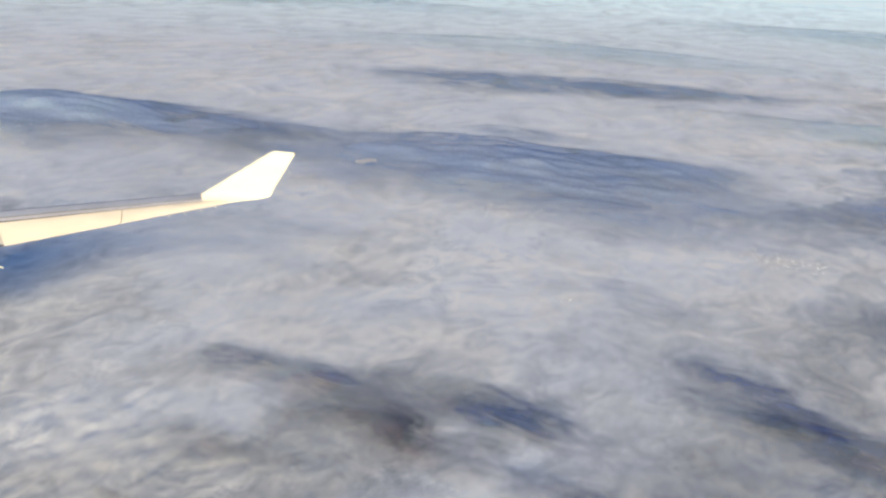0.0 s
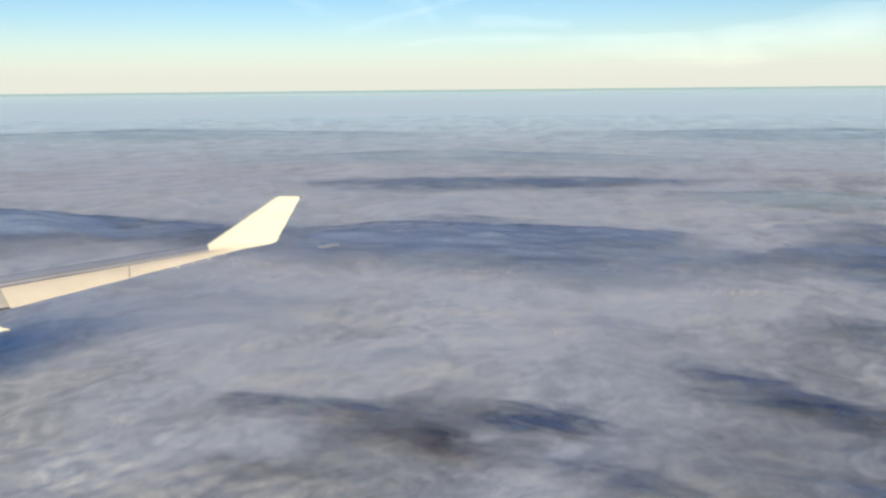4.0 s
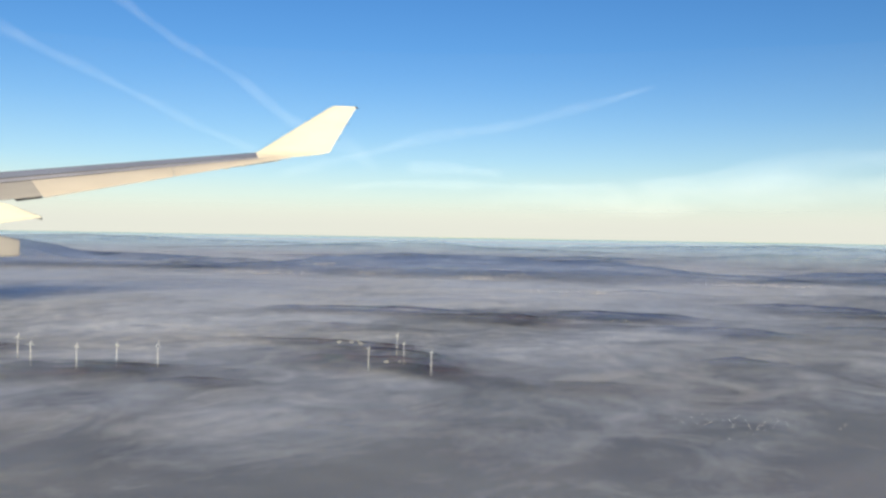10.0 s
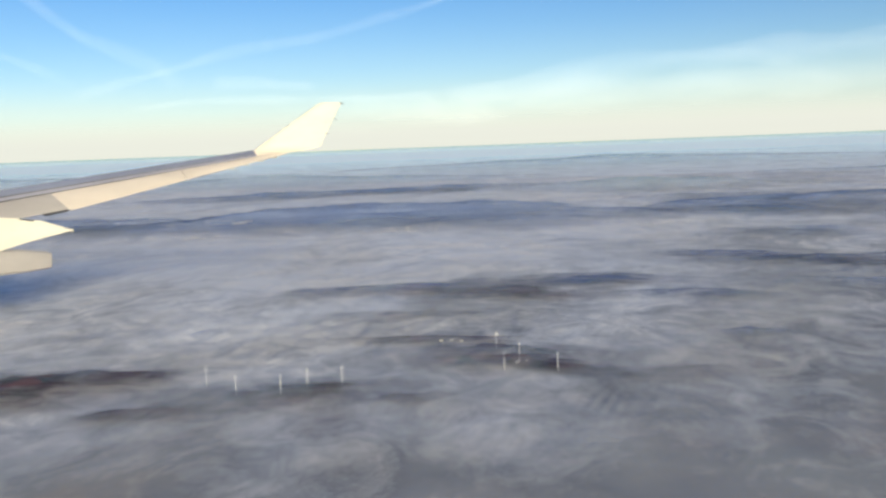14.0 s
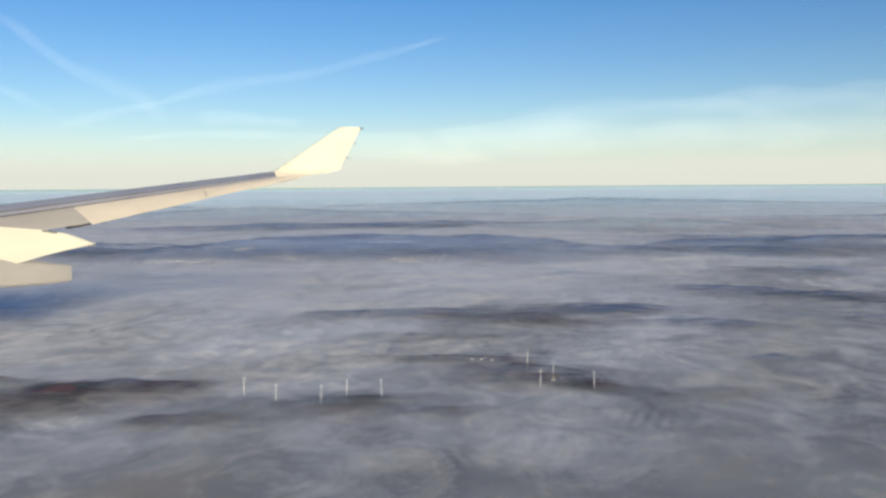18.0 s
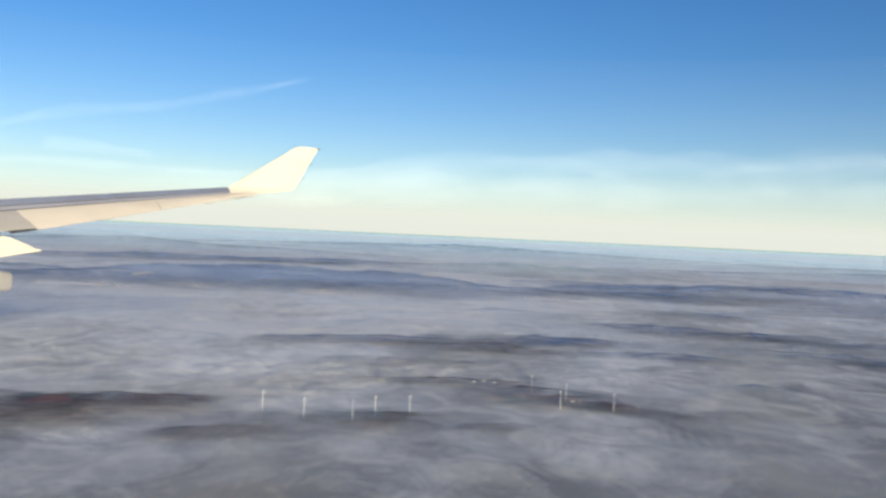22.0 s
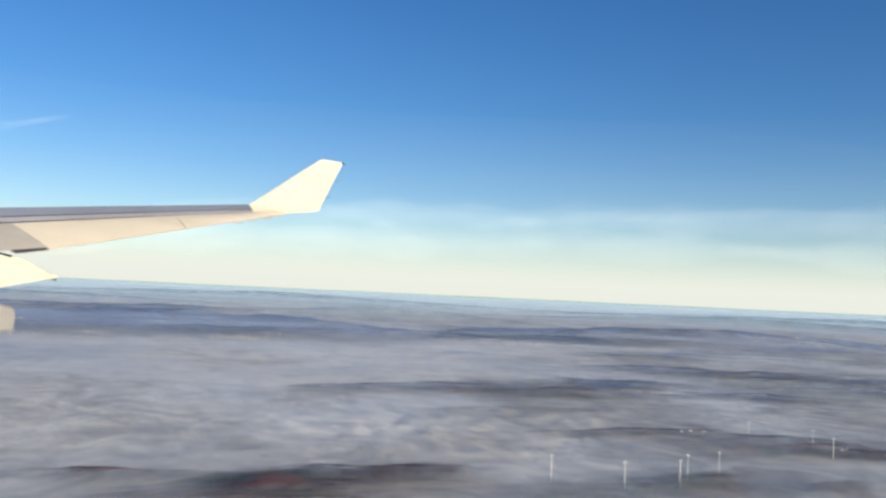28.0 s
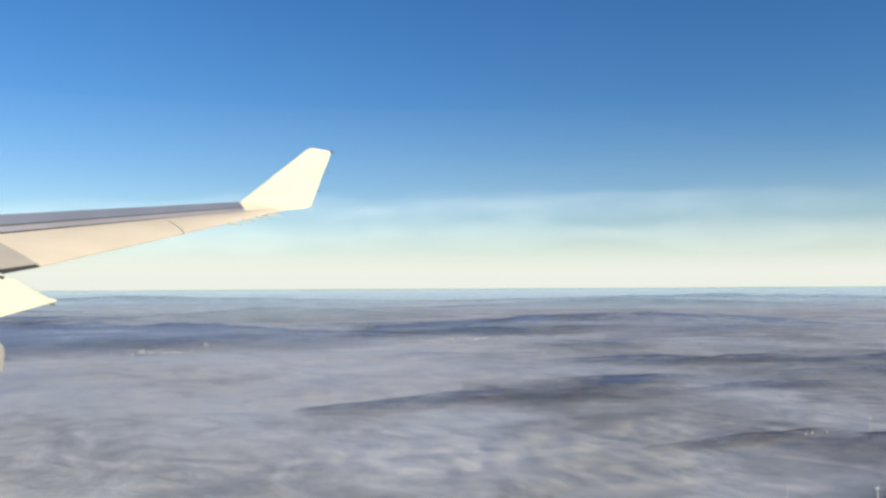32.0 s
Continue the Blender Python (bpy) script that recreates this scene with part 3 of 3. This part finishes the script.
def winglet_skin():
    """A thin aerofoil plate: thickest a third back, with a fine rear edge and rounded corners at the tip."""
    rings = []
    for k in range(25):
        f = k / 24
        a = ROOT_FRONT.lerp(TIP_FRONT, f)
        b = ROOT_REAR.lerp(FOOT, f / 0.10) if f < 0.10 else FOOT.lerp(TIP_REAR, (f - 0.10) / 0.90)
        b += Vector((0.02, 0.01, -0.05)) * math.sin(math.pi * min(1.0, f / 0.2))
        round_off = max(0.0, (f - 0.93) / 0.07) ** 2
        a = a.lerp(b, 0.06 * round_off)
        b = b.lerp(a, 0.015 * round_off)
        full = min(1.0, 0.35 + 5 * f) * (1 - 0.45 * f)
        ring = [a.lerp(b, c) + Vector((0.02, -d * full, 0)) for c, d in ((0.0, 0.0), (0.04, 0.05), (0.15, 0.085), (0.35, 0.10), (0.55, 0.095), (0.70, 0.08), (0.82, 0.055), (1.0, 0.0))]
        ring += [a.lerp(b, c) + Vector((0, d * full, 0)) for c, d in ((0.98, 0.03), (0.7, 0.08), (0.35, 0.10), (0.08, 0.05))]
        rings.append(ring)
    return loft(rings)


winglet = soften(part("winglet", winglet_skin(), WHITE, wing, "white upturned winglet at the wing tip"))
for f in (0.97, 0.62, 0.28):
    tip = FOOT.lerp(TIP_REAR, f)
    part("static_wick", loft([[tip + Vector((0, r * math.cos(a), r * math.sin(a))) + Vector((d, 0, -0.1 * d)) for a in (0, 2.1, 4.2)] for d, r in ((-0.05, 0.016), (0.06, 0.014), (0.20, 0.006))]), DARK, winglet, "thin dark static discharge wick")
part("tip_light", loft([[TIP_REAR + Vector((d, 0, -0.02)) + Vector((0, r * math.cos(a), r * math.sin(a))) for a in (0, 1.05, 2.1, 3.14, 4.2, 5.24)] for d, r in ((-0.10, 0.02), (-0.05, 0.035), (0.02, 0.03), (0.06, 0.012))]), DARK, winglet, "small dark lamp at the winglet's rear tip")


def fairing(tip, root, high, wide):
    """A boat-shaped cover of a flap track, cut off square at its end."""
    tip, root = Vector(tip), Vector(root)
    ahead = (root - tip).normalized()
    side = ahead.cross(Vector((0, 0, 1))).normalized()
    up = side.cross(ahead)
    rings = []
    for f, k in ((0, 0.60), (0.012, 0.68), (0.12, 0.82), (0.25, 0.95), (0.5, 1.1), (0.8, 1.0), (1, 0.5)):
        c = tip.lerp(root, f)
        rings.append([c + side * (wide * k * sx) + up * (high * k * sz) for sx, sz in ((-0.7, -1), (-0.95, -0.8), (-1, -0.4), (-1, 0.4), (-0.85, 0.8), (-0.5, 1), (0.5, 1), (0.85, 0.8), (1, 0.4), (1, -0.4), (0.95, -0.8), (0.7, -1))])
    return loft(rings)


cover = soften(part("flap_fairing", fairing((-7.80, 61.35, 1.98), (-10.9, 56.4, 2.45), 0.48, 0.36), PANEL, wing, "grey-beige flap track fairing cut off square"))
# thin plate whose darker grey puts shade on the fairing's end
part("end_cap", loft([[Vector((-7.80, 61.35, 1.97)) + Vector((0.012 + d, 0.018 + d, 0)) + Vector((0.75 * x, -0.45 * x, z)) for x, z in ((-0.2, -0.27), (0.2, -0.27), (0.2, 0.27), (-0.2, 0.27))] for d in (0.0, 0.006)]), SKIN, cover, "flat end of the fairing, shade put into a darker grey")
part("static_wick", loft([[Vector((-7.8 + d, 61.36, 2.02 - 0.3 * d)) + Vector((0, r * math.cos(a), r * math.sin(a))) for a in (0, 2.1, 4.2)] for d, r in ((-0.06, 0.02), (0.12, 0.016), (0.3, 0.006))]), DARK, cover)


# ---- high ice cloud ----
def contrail(points, wide, label, seed, mat=TRAIL):
    """A soft ribbon of ice cloud along a line, thinner to its edges and ends."""
    pts = [Vector(p) for p in points]
    bm = bmesh.new()
    uv = bm.loops.layers.uv.new("along")
    uses, rows = len(pts) - 1, []
    for k in range(uses * 8 + 1):
        g = k / 8
        i = min(int(g), uses - 1)
        p = pts[i].lerp(pts[i + 1], g - i)
        p += Vector((0, 0, 7)) * noise.noise(p * 0.009 + Vector((seed, 0, 0)))
        along = (pts[i + 1] - pts[i]).normalized()
        across = along.cross(Vector((0, 1, 0))).normalized() * wide * (1.0 + 0.9 * noise.noise(p * 0.010 + Vector((7, 3, seed))))
        rows.append([(bm.verts.new(p + across * f), g / uses, f) for f in (-1, -0.5, 0, 0.5, 1)])
    for a, b in zip(rows, rows[1:]):
        for i in range(4):
            ring = (a[i], a[i + 1], b[i + 1], b[i])
            face = bm.faces.new([v for v, _, _ in ring])
            for loop, (_, u, w) in zip(face.loops, ring):
                loop[uv].uv = (u, 0.5 + 0.5 * w)
    ob = part("contrail", bm, mat, None)
    return tagged(ob, label, "contrail", "contrails in the sky", "structure")


SLANT = "faded white contrail slanting across the blue sky"
contrail([(-940, 1190, 456), (-843, 1263, 368), (-779, 1306, 308), (-686, 1359, 247), (-621, 1392, 196), (-527, 1432, 149), (-486, 1447, 110)], 11, SLANT, 1)
contrail([(-1054, 1085, 348), (-974, 1161, 301), (-914, 1211, 267), (-849, 1259, 230), (-777, 1307, 191), (-717, 1343, 162), (-636, 1384, 118)], 10, SLANT, 2)
contrail([(-644, 1381, 101), (-561, 1418, 124), (-447, 1460, 158), (-301, 1500, 186), (-118, 1528, 231), (-37, 1533, 256)], 9, "thin rising white contrail low over the horizon", 3)
contrail([(-446, 1461, 119), (-365, 1485, 117), (-282, 1504, 113)], 10, "short torn wisp of white ice cloud", 4)
contrail([(-569, 1415, 84), (-401, 1475, 96), (-217, 1516, 93), (-79, 1531, 92)], 7, "thin level streak of white ice cloud", 7)


CIRRUS_BAND = "broad soft band of white cirrus over the horizon"
contrail([(-149, 1521, 76), (60, 1528, 102), (243, 1511, 123), (472, 1456, 137), (712, 1353, 139), (931, 1211, 142), (1123, 1033, 139), (1307, 779, 134)], 22, CIRRUS_BAND, 5, BAND)
contrail([(-355, 1484, 63), (8, 1529, 76), (371, 1484, 89), (712, 1353, 97), (1012, 1144, 94), (1252, 868, 89), (1418, 542, 79)], 26, CIRRUS_BAND, 6, BAND)
contrail([(570, 1420, 121), (758, 1328, 142), (972, 1178, 155), (1157, 993, 163)], 11, "faint rising streak of white ice cloud", 8)


def cirrus_height(x, y, r):
    return 205 - 0.0425 * r + 5 * fbm(x * 0.002, y * 0.002, 9, 3)


tagged(sheet("cirrus_veil", CIRRUS, cirrus_height, 80, 820, 4750, CENTRE), "thin streaky white cirrus low in the sky, glowing into cream horizon haze", "cloud", "", "structure")


# ---- villages and farms ----
PLASTER = paint("house_plaster", (0.62, 0.59, 0.57), 0.8, 0.0, 0.2, 2.0)


def gable(long, wide, wall, ridge, over=0.0):
    """The walls of a house under a pitched roof, or with over the roof alone."""
    bm = bmesh.new()
    if not over:
        ends = [[(x, -wide, 0), (x, wide, 0), (x, wide, wall), (x, 0, ridge), (x, -wide, wall)] for x in (-long, long)]
    else:
        ends = [[(x, -wide - over, wall - over * 0.6), (x, 0, ridge + 0.012), (x, wide + over, wall - over * 0.6), (x, wide + over, wall + 0.02 - over * 0.6), (x, 0, ridge + 0.035), (x, -wide - over, wall + 0.02 - over * 0.6)] for x in (-long - over, long + over)]
    a, b = [[bm.verts.new(v) for v in ring] for ring in ends]
    for i in range(len(a)):
        j = (i + 1) % len(a)
        bm.faces.new((a[i], a[j], b[j], b[i]))
    bm.faces.new(a)
    bm.faces.new(list(reversed(b)))
    return bm


def village(x, y, spread, count, seed, size):
    """Many far houses, too small and many to be told apart."""
    rng = random.Random(seed)
    verts, faces = [], []
    graph = bpy.context.evaluated_depsgraph_get()
    for _ in range(count):
        cx, cy = x + rng.gauss(0, spread), y + rng.gauss(0, spread * 0.45)
        k, turn = size * rng.uniform(0.6, 1.3), rng.uniform(0, 3.1)
        ca, sa = math.cos(turn), math.sin(turn)
        base = len(verts)
        hit, ground, *_ = scene.ray_cast(graph, Vector((cx, cy, 4.0)), Vector((0, 0, -1)))
        z = max(ground.z, -0.1) - 0.01 if hit else 0.0
        for px in (-1, 1):
            for py, pz in ((-0.6, 0), (0.6, 0), (0.6, 0.5), (0, 0.9), (-0.6, 0.5)):
                verts.append((cx + k * (px * ca - py * sa), cy + k * (px * sa + py * ca), z + k * pz))
        faces += [tuple(base + i for i in f) for f in ((0, 1, 2, 3, 4), (9, 8, 7, 6, 5), (0, 4, 9, 5), (4, 3, 8, 9), (3, 2, 7, 8), (2, 1, 6, 7))]
    ob = mesh_object("village", verts, faces, PLASTER, False)
    return tagged(ob, "pale houses of a distant village on a hazy slope", "village", "", "stuff")


for x, y, turn in ((30.0, 74.0, 40), (31.2, 74.6, 75), (32.4, 74.2, 20)):
    copy_thing(mast, pose(x, y, 0.35, 0, 0, turn) @ Matrix.Scale(0.4, 4))

SITES = ((4, 91, 2.0, 220, 0.036), (-12, 90, 2.4, 240, 0.036), (-5, 92, 1.2, 100, 0.034), (20, 91, 2.4, 190, 0.036), (46, 91, 3.6, 160, 0.038), (-36, 86, 3.2, 160, 0.038), (12.5, 61.5, 0.9, 50, 0.018), (24.5, 62.2, 1.6, 60, 0.020), (16.8, 46.8, 0.7, 60, 0.010), (11.5, 78.5, 1.4, 80, 0.026))
for k, (x, y, spread, count, size) in enumerate(SITES):
    village(x, y, spread, count, 50 + k, size)


def bare_field(x, y, long, wide, turn):
    """A pale open strip that lies on the wooded slope."""
    graph = bpy.context.evaluated_depsgraph_get()
    m = pose(x, y, 0, 0, 0, turn)
    verts, faces = [], []
    for i in range(13):
        for j in range(4):
            u, v = i / 6 - 1, j / 1.5 - 1
            p = m @ Vector((u * long, v * wide * (1 - 0.45 * abs(u)) + 0.3 * wide * math.sin(3 * u), 0))
            hit, ground, *_ = scene.ray_cast(graph, Vector((p.x, p.y, 4.0)), Vector((0, 0, -1)))
            verts.append((p.x, p.y, (ground.z if hit else 0.0) + 0.03))
            if i and j:
                k = len(verts) - 1
                faces.append((k - 5, k - 1, k, k - 4))
    ob = mesh_object("bare_field", verts, faces, PLASTER)
    return tagged(ob, "pale bare field on the wooded ridge", "field", "", "structure")


bare_field(-10.0, 95.5, 0.8, 0.6, 30)

barn = tagged(new("farm_building"), "white metal farm shed on a misty hill", "farm building", "farm sheds")
part("wall", gable(0.11, 0.04, 0.035, 0.055), SHED, barn)
part("roof", gable(0.11, 0.04, 0.035, 0.055, 0.009), SHED, barn, "pale sheet roof")
for x, y, z, turn in ((8.2, 54.05, 0.02, 8), (8.5, 53.9, 0.02, 15), (8.3, 54.3, 0.02, 100), (10.1, 51.1, 0.03, 20), (10.35, 51.25, 0.03, 95)):
    copy_thing(barn, pose(x, y, z, 0, 0, turn) @ Matrix.Scale(0.45, 4))
barn.matrix_world = pose(7.9, 54.0, 0.02, 0, 0, 12) @ Matrix.Scale(0.45, 4)
